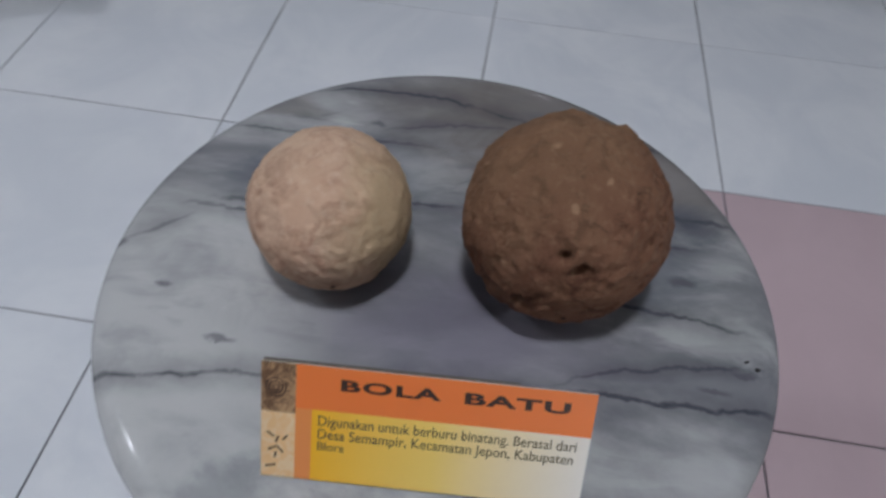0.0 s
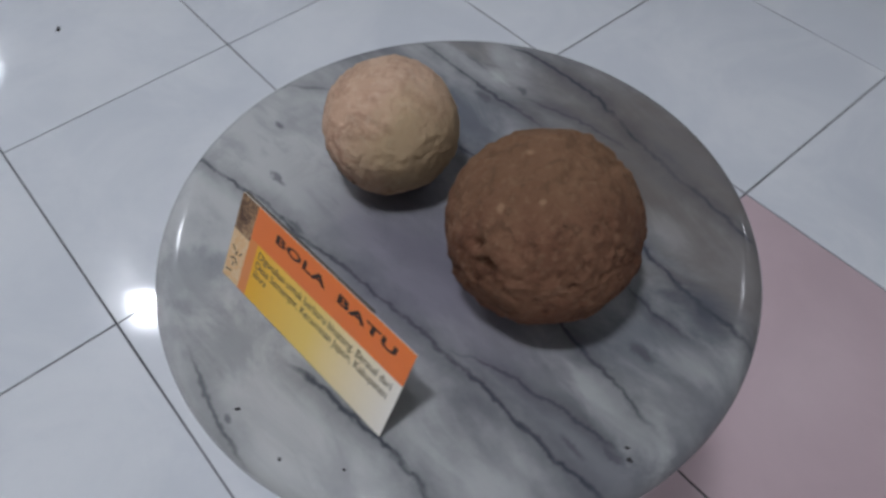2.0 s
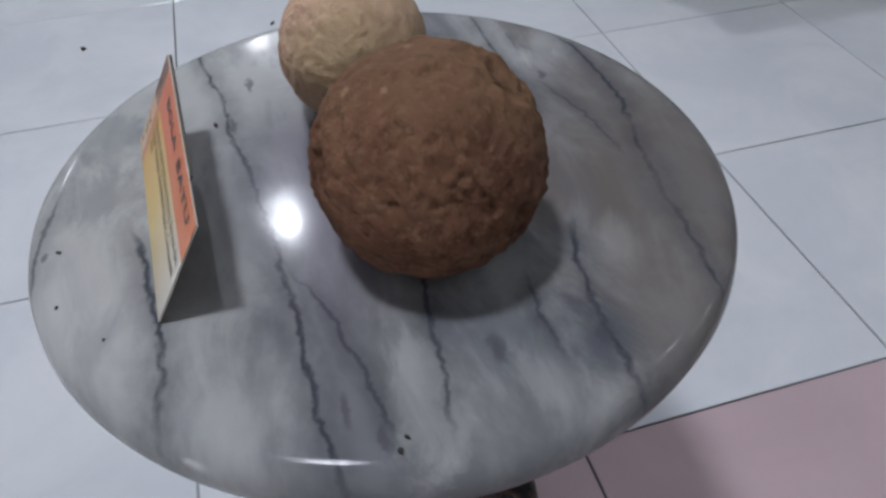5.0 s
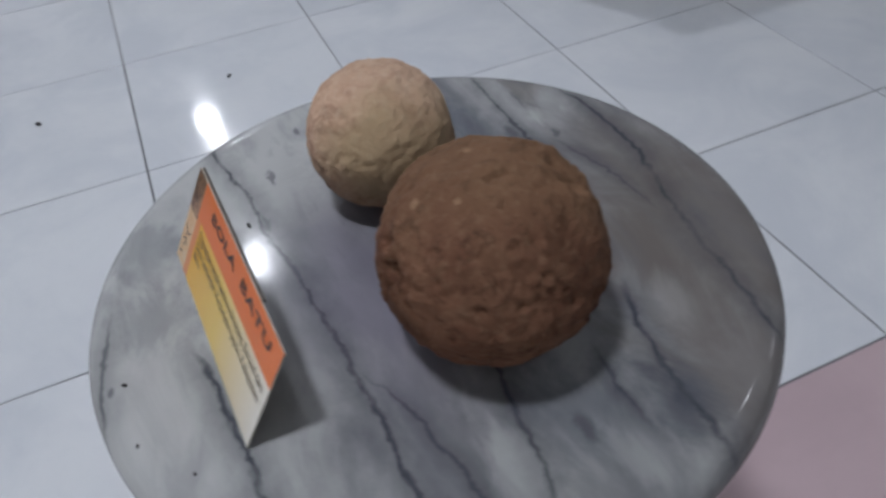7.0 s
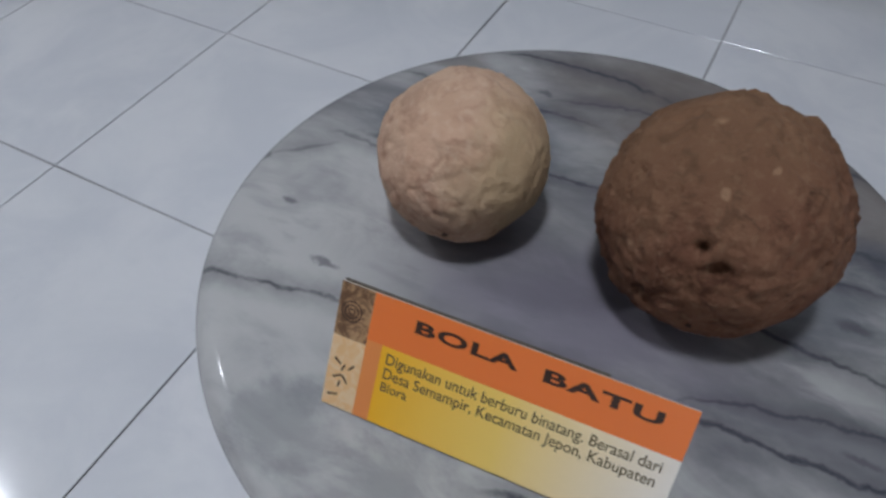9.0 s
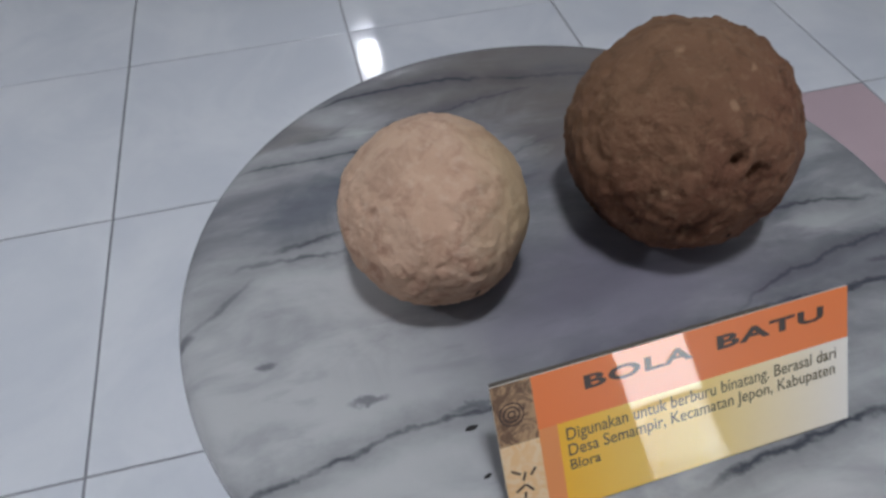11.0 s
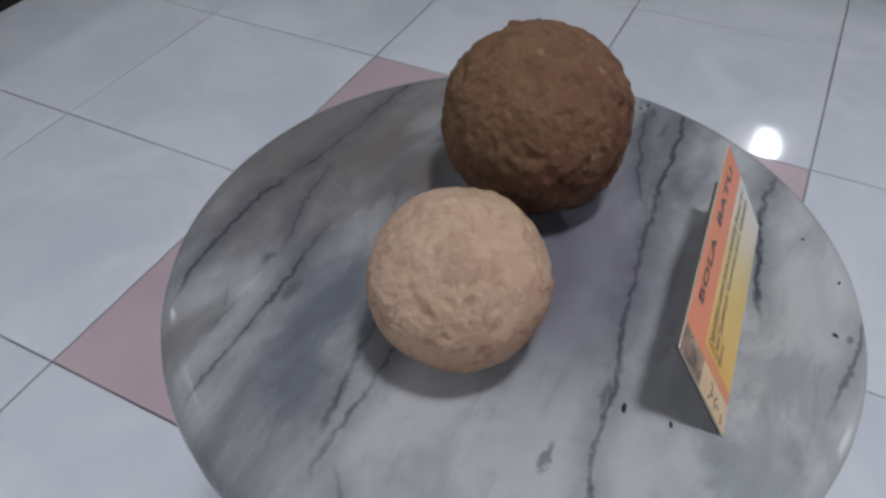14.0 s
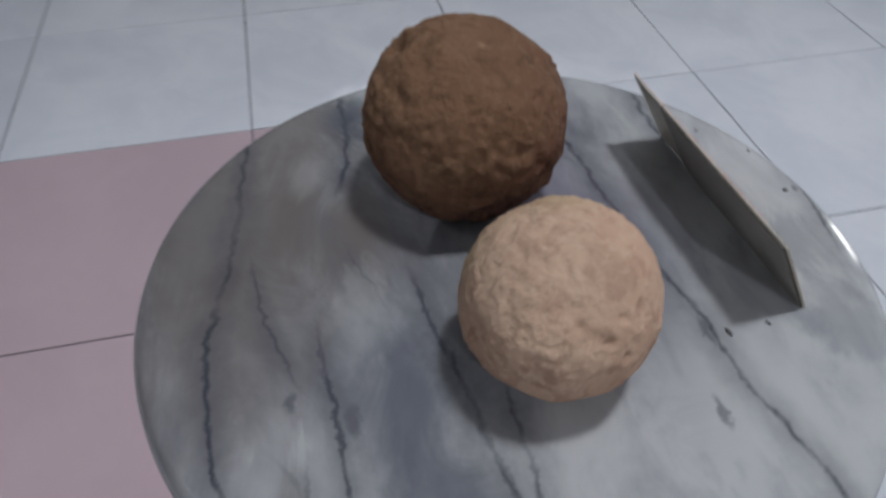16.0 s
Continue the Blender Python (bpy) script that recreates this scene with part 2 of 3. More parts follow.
def stone_material(name, tones, pit, rough, fine, upper_tone, hole_shade=(), flecks=(), tinge=None):
    m = mat(name, tones[0], rough)
    k = Nodes(m)
    k.b.inputs["Specular IOR Level"].default_value = 0.25
    at = k.coords()
    c = k.mix(k.remap(k.noise(at, 22.0, 5.0, 0.6, 0.5), 0.35, 0.65), tones[0], tones[1])
    c = k.mix(k.math("MULTIPLY", k.remap(k.noise(at, 75.0, 6.0, 0.65, 0.8), 0.47, 0.66), 0.85), c, tones[2])
    c = k.mix(k.math("MULTIPLY", k.remap(k.noise(at, 240.0, 4.0), 0.5, 0.7), 0.4), c, tones[3])
    wobble = k.math("MULTIPLY", k.math("SUBTRACT", k.noise(at, 260.0, 3.0), 0.5), 0.004)
    # the holes' shade is painted in as dark ink; flecks are pale stone
    for spots, ink in ((hole_shade, tuple(0.12 * q for q in tones[2])), (flecks, tuple(min(1.0, 1.35 * q) for q in tones[3]))):
        for x, y, z, size in spots:
            d = k.node("ShaderNodeVectorMath")
            d.operation = "DISTANCE"
            k.put(d.inputs[0], at)
            d.inputs[1].default_value = (x, y, z)
            c = k.mix(k.remap(k.math("ADD", d.outputs["Value"], wobble), size * 0.35, size, 0.85, 0.0), c, ink)
    # a pale second tone that grows towards the upper north-west side
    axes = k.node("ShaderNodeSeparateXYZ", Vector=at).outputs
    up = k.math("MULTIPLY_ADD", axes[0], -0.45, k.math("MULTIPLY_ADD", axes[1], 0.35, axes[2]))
    ragged_up = k.math("MULTIPLY_ADD", k.math("SUBTRACT", k.noise(at, 38.0, 5.0, 0.6), 0.5), 0.05, up)
    c = k.mix(k.remap(ragged_up, -0.005, 0.055, 0.0, 0.42), c, upper_tone)
    # yellow colour cast seen from the east, put into the stone's own colour
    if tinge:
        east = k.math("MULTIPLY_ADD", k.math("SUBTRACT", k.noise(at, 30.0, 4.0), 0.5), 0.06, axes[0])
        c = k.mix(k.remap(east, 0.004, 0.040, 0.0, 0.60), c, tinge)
    k.color(c)
    h = k.math("ADD", k.noise(at, 90.0, 8.0, 0.65), k.math("MULTIPLY", k.noise(at, 420.0, 4.0), fine))
    k.bump(h, 0.7, pit)
    return m


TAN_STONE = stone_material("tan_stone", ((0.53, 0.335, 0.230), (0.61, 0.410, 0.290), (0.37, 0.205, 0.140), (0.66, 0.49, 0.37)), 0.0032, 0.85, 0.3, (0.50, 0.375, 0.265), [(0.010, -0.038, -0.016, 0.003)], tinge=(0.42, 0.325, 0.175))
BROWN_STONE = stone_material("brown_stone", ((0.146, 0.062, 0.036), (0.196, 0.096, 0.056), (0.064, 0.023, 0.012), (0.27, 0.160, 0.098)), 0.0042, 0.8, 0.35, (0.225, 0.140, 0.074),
                             [(-0.0030, -0.0485, 0.0241, 0.0042), (0.0065, -0.0511, 0.0168, 0.0050), (0.0268, -0.0197, 0.0427, 0.0020), (0.0135, 0.0335, 0.041, 0.0075), (0.0455, 0.0308, -0.002, 0.006), (0.0341, -0.0371, 0.0197, 0.0020), (0.0064, 0.0424, 0.0330, 0.0045), (0.0040, -0.0497, -0.0211, 0.0026)],
                             [(-0.0022, -0.0341, 0.0417, 0.0030), (0.012, -0.020, 0.048, 0.0022), (-0.021, -0.030, 0.036, 0.0022), (-0.030, -0.043, 0.008, 0.0022),
                              (-0.0305, -0.0015, 0.0446, 0.0028), (-0.0476, -0.0254, 0.0045, 0.0026), (-0.0142, -0.0041, 0.0520, 0.0030)])


# ---- building helpers ----
def link(name, bm, material, parent=None, smooth=True):
    me = bpy.data.meshes.new(name)
    bm.normal_update()
    bm.to_mesh(me)
    bm.free()
    for p in me.polygons:
        p.use_smooth = smooth
    if material:
        me.materials.append(material)
    ob = new(name, me)
    ob.parent = parent
    return ob


def part(name, bm, material, parent, label="", smooth=False):
    ob = link(name, bm, material, parent, smooth)
    return tagged(ob, label) if label else ob


def box(x0, x1, y0, y1, z0, z1, bevel=0.0, bm=None):
    one = bmesh.new()
    bmesh.ops.create_cube(one, size=1.0, matrix=Matrix.Translation(((x0 + x1) / 2, (y0 + y1) / 2, (z0 + z1) / 2)) @ Matrix.Diagonal((x1 - x0, y1 - y0, z1 - z0, 1)))
    if bevel:
        bmesh.ops.bevel(one, geom=one.edges[:], offset=bevel, segments=2, profile=0.5, affect="EDGES")
    if bm is None:
        return one
    me = bpy.data.meshes.new("joined")
    one.to_mesh(me)
    one.free()
    bm.from_mesh(me)
    bpy.data.meshes.remove(me)
    return bm


def lathe(profile, steps=96):
    """A turned body from (radius, height) pairs, bottom to top."""
    bm = bmesh.new()
    rings = []
    for r, z in profile:
        rings.append([bm.verts.new((r * math.cos(2 * math.pi * i / steps), r * math.sin(2 * math.pi * i / steps), z)) for i in range(steps)])
    for a, b in zip(rings, rings[1:]):
        for i in range(steps):
            bm.faces.new((a[i], a[(i + 1) % steps], b[(i + 1) % steps], b[i]))
    bm.faces.new(list(reversed(rings[0])))
    bm.faces.new(rings[-1])
    return bm


# ---- the room ----
TILE = 0.4
X0, Y0 = -0.8236, 0.5866  # one joint crossing
COLS, ROWS_OF_TILES = range(-16, 16), range(-18, 17)
XW, XE = X0 - 16 * TILE, X0 + 16 * TILE
YN, YS = Y0 + 18 * TILE, Y0 - 17 * TILE

floor = tagged(link("floor", box(XW, XE, YS, YN, -0.12, -0.0025), GROUT, smooth=False), "white and pink glazed floor tiles with thin dark joints", "floor", kind="structure")


def wall(name, *size):
    return tagged(link(name, box(*size), PLASTER, smooth=False), "plain pale painted plaster wall", "wall", kind="structure")


wall("wall_west", XW - 0.15, XW, YS - 0.15, YN + 0.15, -0.12, CEIL)
wall("wall_east", XE, XE + 0.15, YS - 0.15, YN + 0.15, -0.12, CEIL)
wall("wall_north", XW, XE, YN, YN + 0.15, -0.12, CEIL)
# south wall, round an open doorway that lets daylight in
DX0, DX1, DZ = 2.7, 3.5, 2.1
bm = box(XW, DX0, YS - 0.15, YS, -0.12, CEIL)
box(DX1, XE, YS - 0.15, YS, -0.12, CEIL, bm=bm)
box(DX0, DX1, YS - 0.15, YS, DZ, CEIL, bm=bm)
tagged(link("wall_south", bm, PLASTER, smooth=False), "plain pale plaster wall with an open doorway", "wall", kind="structure")
tagged(link("ceiling", box(XW - 0.15, XE + 0.15, YS - 0.15, YN + 0.15, CEIL, CEIL + 0.12), PLASTER, smooth=False), "plain white plaster ceiling", "ceiling", kind="structure")
tagged(link("ground", box(-60, 60, -90, YS - 0.15, -0.20, -0.05), mat("pale_paving", (0.35, 0.34, 0.32), 0.9), smooth=False), "pale paved ground outside the doorway", "ground", kind="structure")

# ceiling lamps
first = None
for lx, ly, watts in LAMPS:
    if first is None:
        first = tagged(new("ceiling_downlight"), "small round white ceiling downlight, switched on", "lamp", "ceiling downlights")
        ring = lathe([(0.070, -0.012), (0.085, -0.012), (0.090, -0.004), (0.090, 0.0), (0.070, 0.0)], 48)
        part("rim", ring, METAL, first, "thin metal rim", True)
        part("diffuser", lathe([(0.069, -0.010), (0.069, -0.002)], 48), GLASS_GLOW, first, "frosted round diffuser")
        first.matrix_basis = pose(lx, ly, CEIL)
    else:
        copy_thing(first, pose(lx, ly, CEIL))

big = tagged(new("round_ceiling_light"), "round ceiling light with a frosted diffuser, switched on", "lamp")
big.location = (ROUND_X, ROUND_Y, CEIL)
part("diffuser", lathe([(ROUND_R - 0.03, -0.062), (ROUND_R - 0.008, -0.056), (ROUND_R, -0.04), (ROUND_R, -0.012)], 64), GLASS_GLOW, big, "frosted white diffuser", True)
part("rim", lathe([(ROUND_R + 0.002, -0.03), (ROUND_R + 0.015, -0.028), (ROUND_R + 0.02, -0.02), (ROUND_R + 0.02, 0.0), (ROUND_R + 0.002, 0.0)], 64), METAL, big, "thin metal rim", True)

# ---- furniture round the table ----
# dark wooden display plinth
plinth = tagged(new("display_plinth"), "dark brown stained wooden display plinth on the tiles", "plinth")
plinth.location = (-1.08, 0.665, 0)
part("body", box(-0.62, -0.006, 0.006, 0.95, 0.0, 0.47, 0.004), DARK_WOOD, plinth)
part("skirting", box(-0.63, 0.0, 0.0, 0.956, 0.0, 0.07, 0.005), DARK_WOOD, plinth)
part("top", box(-0.64, 0.012, -0.012, 0.97, 0.47, 0.50, 0.006), DARK_WOOD, plinth)

low = tagged(new("low_platform"), "low dark wooden display platform standing on the floor", "platform")
low.location = (0.09, 1.41, 0)
part("body", box(-0.60, 0.002, 0.0, 0.75, 0.0, 0.172, 0.002), DARK_WOOD, low)
part("top", box(-0.61, 0.0, 0.0, 0.76, 0.17, 0.20, 0.006), DARK_WOOD, low)
tall = tagged(new("display_cabinet"), "dark brown wooden display cabinet standing on the floor", "cabinet")
tall.location = (0.095, 1.41, 0)
part("skirting", box(0.0, 1.05, 0.0, 0.70, 0.0, 0.08, 0.002), DARK_WOOD, tall)
part("body", box(0.01, 1.04, 0.008, 0.69, 0.08, 0.46, 0.004), DARK_WOOD, tall)
part("top", box(-0.0, 1.06, -0.01, 0.71, 0.46, 0.50, 0.006), DARK_WOOD, tall)

chest = tagged(new("wooden_chest"), "dark wooden chest standing on the pink tiles", "chest")
chest.location = (-1.45, -1.05, 0)
part("body", box(-0.85, 0.0, -0.45, 0.0, 0.03, 0.45, 0.006), DARK_WOOD, chest)
part("lid", box(-0.87, 0.015, -0.465, 0.015, 0.45, 0.49, 0.008), DARK_WOOD, chest)
for fx in (-0.82, -0.06):
    for fy in (-0.42, -0.06):
        part("foot", box(fx, fx + 0.05, fy, fy + 0.05, 0.0, 0.035, 0.003), DARK_WOOD, chest)

# pale cabinet with horizontal slats on short feet
cab = tagged(new("slatted_platform"), "low pale display platform with horizontal slats, on short wooden feet", "platform")
cab.location = (1.40, -0.08, 0)
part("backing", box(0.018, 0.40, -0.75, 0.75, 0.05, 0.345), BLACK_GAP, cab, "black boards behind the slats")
part("slat", box(0.0, 0.02, -0.765, 0.765, 0.046, 0.080, 0.003), PALE_PANEL, cab)
for n in range(4):
    part("slat", box(0.0, 0.02, -0.765, 0.765, 0.096 + 0.064 * n, 0.143 + 0.064 * n, 0.003), PALE_PANEL, cab)
# added black strip that stands in for the shade under the platform
part("kickboard", box(0.05, 0.07, -0.72, 0.75, 0.0, 0.05), BLACK_GAP, cab, "black board set back below the slats, added for the shade there")
part("top", box(-0.01, 0.42, -0.775, 0.775, 0.345, 0.37, 0.004), PALE_PANEL, cab)
part("foot", box(0.0, 0.06, -0.765, -0.70, 0.0, 0.05, 0.004), FOOT_WOOD, cab, "grey-brown wooden foot")
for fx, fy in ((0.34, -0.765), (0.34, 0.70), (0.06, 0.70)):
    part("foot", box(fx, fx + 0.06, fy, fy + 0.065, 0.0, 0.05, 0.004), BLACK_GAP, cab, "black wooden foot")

# ---- the round table ----
TOP = 0.4445
R = 0.1922
table = tagged(new("marble_table"), "round grey-veined polished marble table on a dark stone pedestal", "table")
edge = [(R * 0.5, TOP - 0.024), (R - 0.010, TOP - 0.024), (R - 0.004, TOP - 0.023), (R - 0.001, TOP - 0.019), (R, TOP - 0.014), (R - 0.0009, TOP - 0.0095), (R - 0.003, TOP - 0.0055), (R - 0.006, TOP - 0.0028), (R - 0.010, TOP - 0.001), (R - 0.014, TOP - 0.0002), (R - 0.018, TOP), (R * 0.4, TOP)]
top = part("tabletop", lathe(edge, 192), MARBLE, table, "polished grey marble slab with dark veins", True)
body = [(0.115, 0.0), (0.118, 0.006), (0.118, 0.024), (0.112, 0.032), (0.080, 0.045), (0.062, 0.080), (0.056, 0.16), (0.058, 0.25), (0.066, 0.33), (0.085, 0.385), (0.105, 0.405), (0.112, 0.412), (0.112, TOP - 0.0235)]
part("pedestal", lathe(body, 72), PEDESTAL, table, "dark speckled stone pedestal", True)


# ---- the stone balls ----
def stone_ball(name, centre, radius, material, label, squash, rough, dents, seed):
    """A worn round stone: a ball with lumps, worn facets and pits, flat where it rests."""
    bm = bmesh.new()
    bmesh.ops.create_icosphere(bm, subdivisions=6, radius=1.0)
    shift = Vector((seed * 3.1, seed * 1.7, seed * 0.9))
    dents = [(Vector(d).normalized(), w, h) for d, w, h in dents]
    base = (TOP - centre[2]) / radius
    rng = random.Random(seed)
    facets = [(Vector((rng.gauss(0, 1), rng.gauss(0, 1), rng.gauss(0, 1))).normalized(), rng.uniform(0.960, 0.990)) for _ in range(26)]
    for v in bm.verts:
        n = v.co.normalized()
        r = 1.0 + rough * (0.42 * noise.noise(n * 2.1 + shift) + 0.30 * noise.noise(n * 5.0 + shift) + 0.30 * noise.noise(n * 8.5 + shift) + 0.29 * noise.noise(n * 17.0 + shift) + 0.16 * noise.noise(n * 34.0 + shift))
        for d, reach in facets:
            over = n.dot(d) * r - reach
            if over > 0.0:
                r -= 0.75 * over
        cell = noise.voronoi(n * 6.0 + shift)[0][0]
        r -= rough * 0.22 * max(0.0, 0.28 - cell)
        pit = noise.noise(n * 14.0 + shift * 2)
        if pit > 0.28:
            r -= rough * 1.0 * (pit - 0.28)
        for d, w, h in dents:
            a = (n - d).length / w
            if a < 1.0:
                r -= h * (1 - a * a) ** 2
        p = Vector((n.x * squash[0], n.y * squash[1], n.z * squash[2])) * r
        p.z = max(p.z, base)
        v.co = p * radius
    ob = link(name, bm, material)
    ob.location = centre
    return tagged(ob, label, "stone ball", "stone balls on the table")


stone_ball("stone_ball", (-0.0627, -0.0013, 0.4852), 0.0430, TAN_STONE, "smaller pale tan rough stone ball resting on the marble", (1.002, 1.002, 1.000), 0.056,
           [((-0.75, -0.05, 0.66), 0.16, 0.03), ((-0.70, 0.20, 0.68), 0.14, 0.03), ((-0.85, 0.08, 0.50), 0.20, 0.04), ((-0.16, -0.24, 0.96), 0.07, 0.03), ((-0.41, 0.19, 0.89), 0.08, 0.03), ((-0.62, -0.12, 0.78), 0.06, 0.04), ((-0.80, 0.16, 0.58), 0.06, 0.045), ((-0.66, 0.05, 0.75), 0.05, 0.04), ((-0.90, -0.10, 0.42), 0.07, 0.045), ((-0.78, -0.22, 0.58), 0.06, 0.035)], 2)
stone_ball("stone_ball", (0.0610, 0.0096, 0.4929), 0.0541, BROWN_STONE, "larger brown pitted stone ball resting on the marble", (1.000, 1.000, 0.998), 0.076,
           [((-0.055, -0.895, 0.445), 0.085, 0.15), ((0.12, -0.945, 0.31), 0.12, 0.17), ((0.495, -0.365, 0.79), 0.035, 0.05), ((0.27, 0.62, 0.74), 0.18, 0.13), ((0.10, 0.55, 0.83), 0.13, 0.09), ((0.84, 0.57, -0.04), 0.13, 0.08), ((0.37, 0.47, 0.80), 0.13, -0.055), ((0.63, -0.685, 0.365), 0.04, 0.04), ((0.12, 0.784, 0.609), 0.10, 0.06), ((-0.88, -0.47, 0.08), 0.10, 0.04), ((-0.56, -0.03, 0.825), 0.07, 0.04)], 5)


# ---- the label card ----
CARD_W, CARD_H = 0.1447, 0.0585


def laminated(name, a, b=None, c=None, patch=None):
    """Printed, laminated paper: one ink, or inks that run along the card."""
    m = mat(name, a, 0.4, coat=1.0)
    k = Nodes(m)
    at = k.coords()
    ink = a
    if b:
        run = k.node("ShaderNodeSeparateXYZ", Vector=at).outputs[0]
        ramp = k.t.nodes.new("ShaderNodeValToRGB")
        k.put(ramp.inputs[0], k.remap(run, -CARD_W * 0.35, CARD_W * 0.5, smooth=False))
        ramp.color_ramp.elements[0].color, ramp.color_ramp.elements[1].color = (*a, 1), (*c, 1)
        mid = ramp.color_ramp.elements.new(0.45)
        mid.color = (*b, 1)
        ink = ramp.outputs[0]
    if patch:
        ink = k.mix(k.remap(k.noise(at, 150.0, 5.0, 0.6, 1.5), 0.42, 0.62), a, patch)
    k.color(k.mix(k.math("MULTIPLY", k.noise(at, 300.0, 3.0), 0.05), ink, (0.3, 0.25, 0.2)))
    k.bump(k.noise(at, 25.0, 2.0), 0.05, 0.001)
    return m


ORANGE = laminated("orange_print", (0.86, 0.20, 0.035))
ORANGE_SIDE = laminated("orange_margin", (0.80, 0.27, 0.07))
YELLOW = laminated("yellow_to_white_print", (0.90, 0.47, 0.004), (0.90, 0.63, 0.15), (0.86, 0.81, 0.73))
PHOTO = laminated("brown_photo_print", (0.14, 0.070, 0.032), patch=(0.44, 0.26, 0.13))
CREAM = laminated("cream_print", (0.80, 0.50, 0.24), patch=(0.82, 0.60, 0.36))
INK = mat("dark_ink", (0.045, 0.02, 0.012), 0.4, coat=0.6)
GREY_INK = mat("grey_ink", (0.13, 0.10, 0.05), 0.4, coat=0.6)
CARD_BACK = mat("grey_card_back", (0.26, 0.25, 0.22), 0.7)
k = Nodes(CARD_BACK)
k.color(k.mix(k.noise(k.coords(), 80.0, 4.0), (0.26, 0.25, 0.225), (0.36, 0.345, 0.31)))
CARD_EDGE = mat("pale_sheet_edge", (0.56, 0.53, 0.45), 0.5)
BOARD = mat("dark_board_edge", (0.10, 0.085, 0.07), 0.7)

card = tagged(new("label_card"), "laminated orange and yellow museum label leaning on the marble", "label")
lean = math.atan2(0.0297, 0.0503)
card.matrix_basis = pose(0.0080, -0.1285, TOP + 0.0016, 90 - math.degrees(lean), 0, 3.6)


def on_card(u0, u1, v0, v1, z0, z1, bevel=0.0):
    """A plate on the card: u from its left edge, v down from its top edge, as shares of its size."""
    return box((u0 - 0.5) * CARD_W, (u1 - 0.5) * CARD_W, (1 - v1) * CARD_H, (1 - v0) * CARD_H, z0, z1, bevel)


part("laminate", on_card(0, 1, 0, 1, -0.0010, -0.0001, 0.0002), CARD_EDGE, card, "pale laminated sheet seen at its edges")
part("board", on_card(0.004, 0.77, -0.014, 0.985, -0.0023, -0.0010, 0.0002), BOARD, card, "dark grey board, shorter than the sheet it backs")
part("backing", on_card(0.008, 0.762, 0.022, 0.980, -0.0025, -0.0022), CARD_BACK, card, "grey paper back")
part("header_band", on_card(0.105, 1, 0, 0.37, -0.00015, 0.0), ORANGE, card, "orange title band")
part("text_field", on_card(0.155, 1, 0.37, 1, -0.00015, 0.0), YELLOW, card, "yellow field fading to white")
part("margin", on_card(0.105, 0.155, 0.37, 1, -0.00015, 0.0), ORANGE_SIDE, card, "orange side margin")
part("photo", on_card(0, 0.105, 0, 0.42, -0.00015, 0.0), PHOTO, card, "small brown printed picture")
part("side_strip", on_card(0, 0.105, 0.42, 1, -0.00015, 0.0), CREAM, card, "cream strip with dark brush marks")
# rings in the small picture
for r0, r1 in ((0.0010, 0.0016), (0.0026, 0.0033), (0.0042, 0.0048)):
    bm = bmesh.new()
    n = 28
    rings = [[bm.verts.new((-0.4560 * CARD_W + r * math.cos(a), 0.79 * CARD_H + r * math.sin(a), 0.00012)) for a in [2 * math.pi * i / n for i in range(n)]] for r in (r0, r1)]
    for i in range(n):
        bm.faces.new((rings[0][i], rings[1][i], rings[1][(i + 1) % n], rings[0][(i + 1) % n]))
    part("printed_ring", bm, INK, card)


def brush_mark(u, v, length, turn, width=0.0009):
    bm = box(-length / 2, length / 2, -width / 2, width / 2, 0.0, 0.00015)
    bm.transform(pose((u - 0.5) * CARD_W, (1 - v) * CARD_H, 0.0, 0, 0, turn))
    part("brush_mark", bm, INK, card)


for u, v, length, turn in ((0.030, 0.62, 0.0040, -35), (0.050, 0.66, 0.0035, 70), (0.075, 0.64, 0.0035, 50), (0.036, 0.74, 0.0045, 30), (0.060, 0.75, 0.0040, -50), (0.045, 0.80, 0.0030, 80), (0.030, 0.90, 0.0050, 15)):
    brush_mark(u, v, length, turn)


def lettering(name, words, u0, u1, v0, v1, material, bold, label):
    """Flat raised letters that fill the given share of the card."""
    curve = bpy.data.curves.new(name, "FONT")
    curve.body, curve.size, curve.offset, curve.extrude = words, 1.0, bold, 0.0
    curve.space_character = 1.12 if bold > 0.01 else 1.0
    curve.resolution_u = 4
    probe = new(name, curve)
    me = bpy.data.meshes.new_from_object(probe)
    bpy.data.objects.remove(probe)
    xs, ys = [v.co.x for v in me.vertices], [v.co.y for v in me.vertices]
    sx = (u1 - u0) * CARD_W / (max(xs) - min(xs))
    sy = (v1 - v0) * CARD_H / (max(ys) - min(ys))
    for v in me.vertices:
        v.co = ((u0 - 0.5) * CARD_W + (v.co.x - min(xs)) * sx, (1 - v1) * CARD_H + (v.co.y - min(ys)) * sy, 0.0002)
    me.materials.clear()
    me.materials.append(material)
    ob = new(name, me)
    ob.parent = card
    return tagged(ob, label)


lettering("title", "BOLA", 0.240, 0.540, 0.090, 0.188, INK, 0.035, "bold dark capital letters")
lettering("title", "BATU", 0.610, 0.925, 0.090, 0.188, INK, 0.035, "bold dark capital letters")
lettering("text_line", "Digunakan untuk berburu binatang. Berasal dari", 0.175, 0.962, 0.415, 0.53, GREY_INK, 0.006, "small dark printed words")
lettering("text_line", "Desa Semampir, Kecamatan Jepon, Kabupaten", 0.175, 0.958, 0.53, 0.645, GREY_INK, 0.006, "small dark printed words")
lettering("text_line", "Blora", 0.175, 0.258, 0.645, 0.72, GREY_INK, 0.006, "small dark printed word")

# ---- crumbs ----
CRUMB = mat("black_crumb", (0.012, 0.010, 0.010), 0.7)


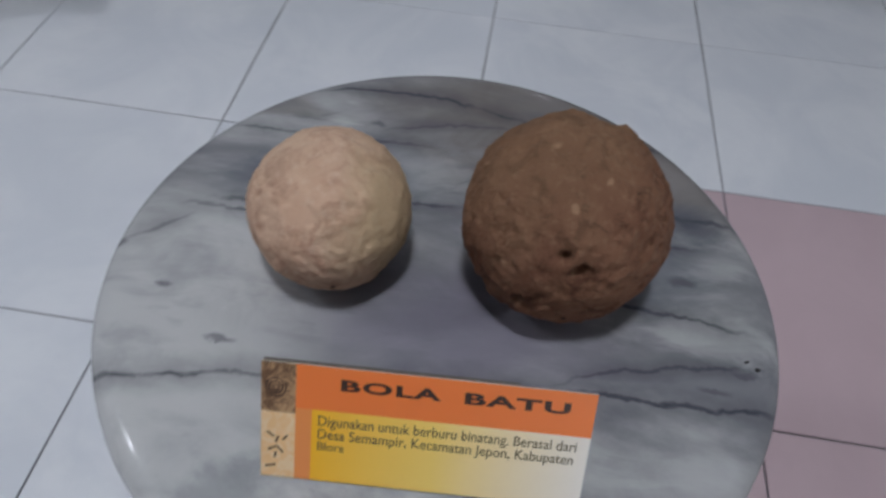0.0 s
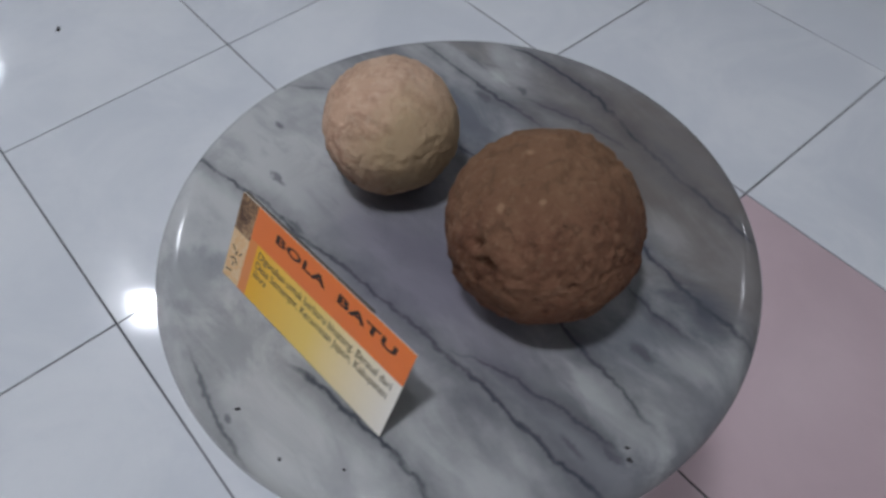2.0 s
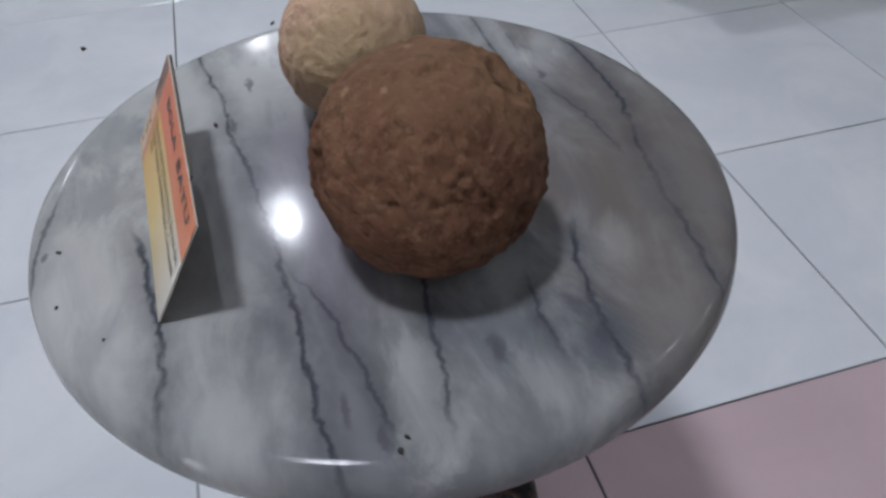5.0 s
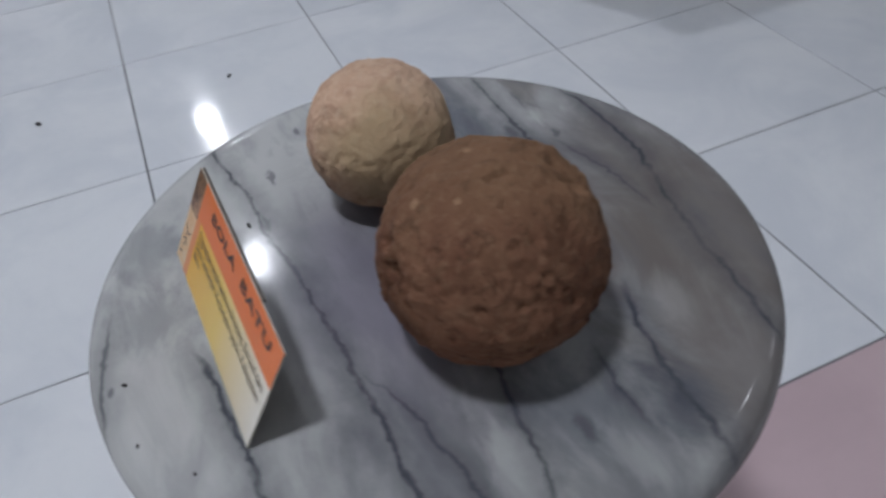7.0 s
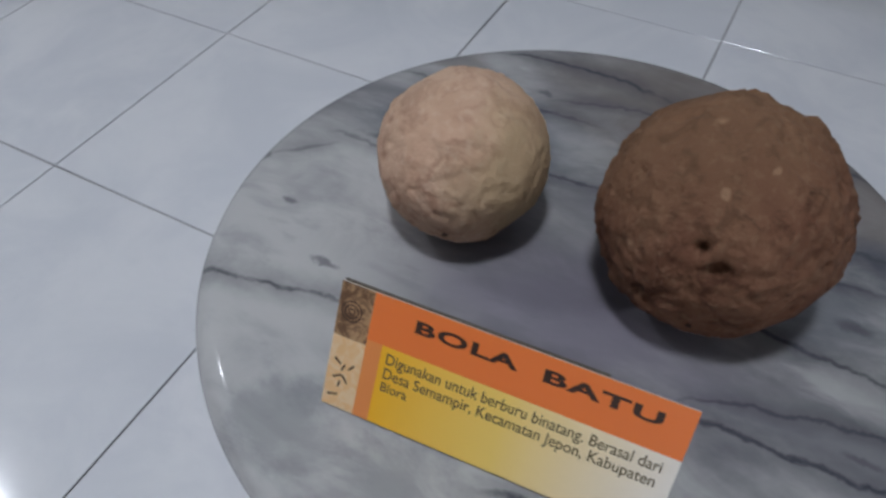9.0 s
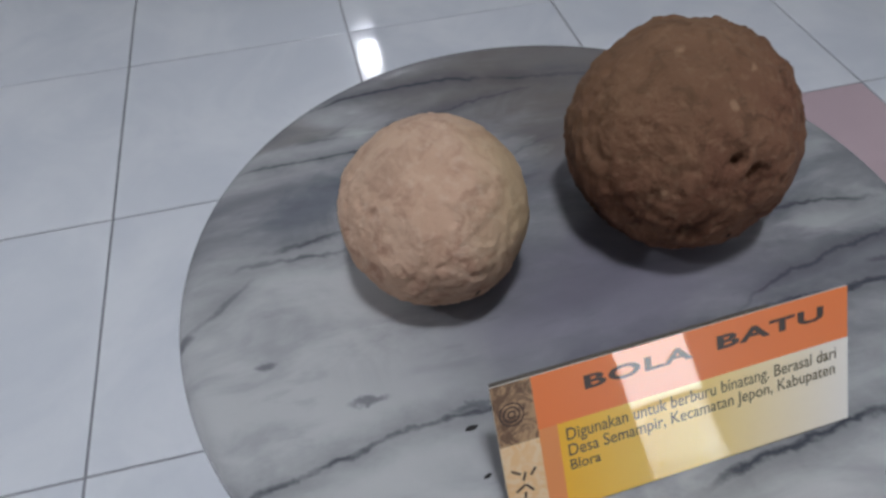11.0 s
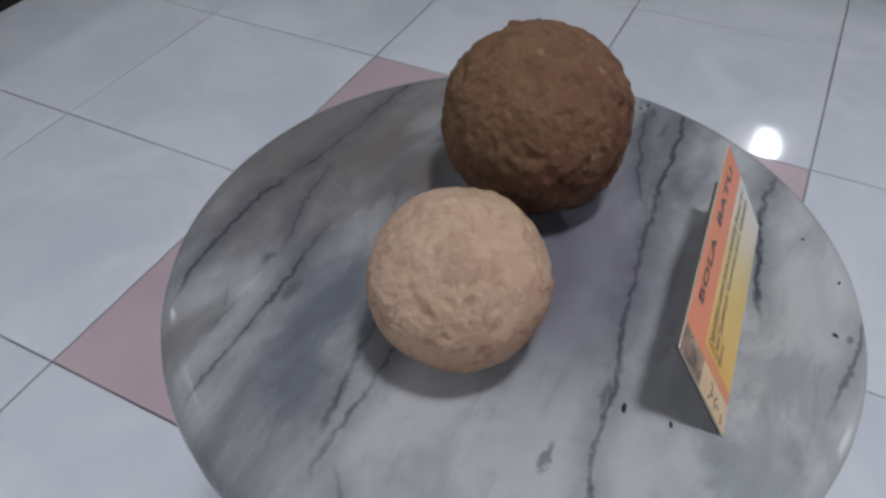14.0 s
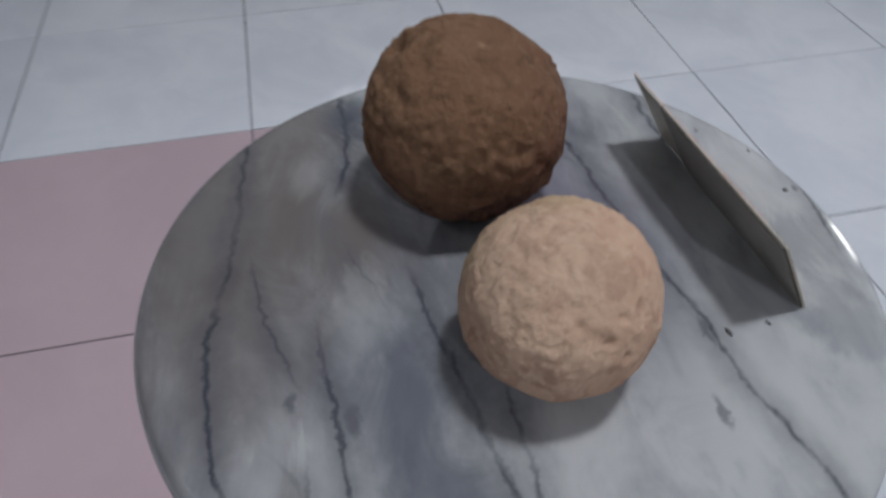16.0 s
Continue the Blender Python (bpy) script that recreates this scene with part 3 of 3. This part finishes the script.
def crumb(x, y, z, length, width, turn, seed, label):
    bm = bmesh.new()
    bmesh.ops.create_icosphere(bm, subdivisions=3, radius=1.0)
    for v in bm.verts:
        r = 1.0 + 0.5 * noise.noise(v.co * 1.6 + Vector((seed, 0, seed)))
        v.co = Vector((v.co.x * length / 2 * r, v.co.y * width / 2 * r, max(v.co.z, -0.5) * width * 0.28))
    ob = link("crumb", bm, CRUMB)
    low_z = min(v.co.z for v in ob.data.vertices)
    ob.matrix_basis = pose(x, y, z - low_z, 0, 0, turn)
    tagged(ob, label, "crumb", "dark crumbs")


for i, (x, y, length, width, turn) in enumerate(((-1.073, -0.384, 0.016, 0.008, 20), (-1.062, -0.023, 0.014, 0.006, -30), (-0.172, 0.352, 0.017, 0.009, 35), (1.299, -0.354, 0.026, 0.010, -65), (-0.277, 0.380, 0.005, 0.003, 10))):
    crumb(x, y, 0.0003, length, width, turn, i, "small black crumb lying on the floor tiles")
for i, (x, y, length, width, turn) in enumerate(((-0.069, -0.0895, 0.0055, 0.0018, 10), (-0.068, -0.111, 0.0035, 0.0014, 20), (0.173, -0.034, 0.003, 0.0022, 0), (0.168, -0.030, 0.003, 0.0015, 40), (0.056, -0.170, 0.0022, 0.0016, 0), (0.082, -0.148, 0.0018, 0.0014, 0), (0.018, -0.172, 0.003, 0.002, 60))):
    crumb(x, y, TOP, length, width, turn, 20 + i, "tiny black crumb lying on the marble")

# ---- floor tiles ----
GAP = 0.0028
half = (TILE - GAP) / 2


def tile_mesh(name, material):
    bm = box(-half, half, -half, half, -0.009, 0.0)
    bmesh.ops.bevel(bm, geom=[e for e in bm.edges if all(v.co.z > -0.001 for v in e.verts)], offset=0.0005, segments=1, affect="EDGES")
    me = bpy.data.meshes.new(name)
    bm.to_mesh(me)
    bm.free()
    me.materials.append(material)
    return me


WHITE_ONE, PINK_ONE = tile_mesh("white_tile", WHITE_TILE), tile_mesh("pink_tile", PINK_TILE)


def is_pink(i, j):
    """A pink square of two by two tiles, and a pink strip south-west of it."""
    return (i in (2, 3) and j in (0, 1)) or (i <= 0 and j in (3, 4))


rng = random.Random(4)
far = {}
for i in COLS:
    for j in ROWS_OF_TILES:
        cx, cy = X0 + (i + 0.5) * TILE, Y0 - (j + 0.5) * TILE
        me = PINK_ONE if is_pink(i, j) else WHITE_ONE
        m = pose(cx, cy, rng.uniform(-0.0003, 0.0), rng.uniform(-0.10, 0.10), rng.uniform(-0.10, 0.10), 90 * rng.randrange(4))
        if -5 <= i <= 5 and -5 <= j <= 5:
            ob = new("tile", me)
            ob.matrix_basis, ob.parent = m, floor
        else:
            far.setdefault(me.name, []).append((me, m))
for name, pieces in far.items():
    verts, faces = [], []
    for me, m in pieces:
        start = len(verts)
        verts += [tuple(m @ v.co) for v in me.vertices]
        faces += [tuple(start + q for q in p.vertices) for p in me.polygons]
    rest = bpy.data.meshes.new("far_tiles")
    rest.from_pydata(verts, [], faces)
    rest.materials.append(pieces[0][0].materials[0])
    ob = new("far_tiles", rest)
    ob.parent = floor
    tagged(ob, kind="stuff")
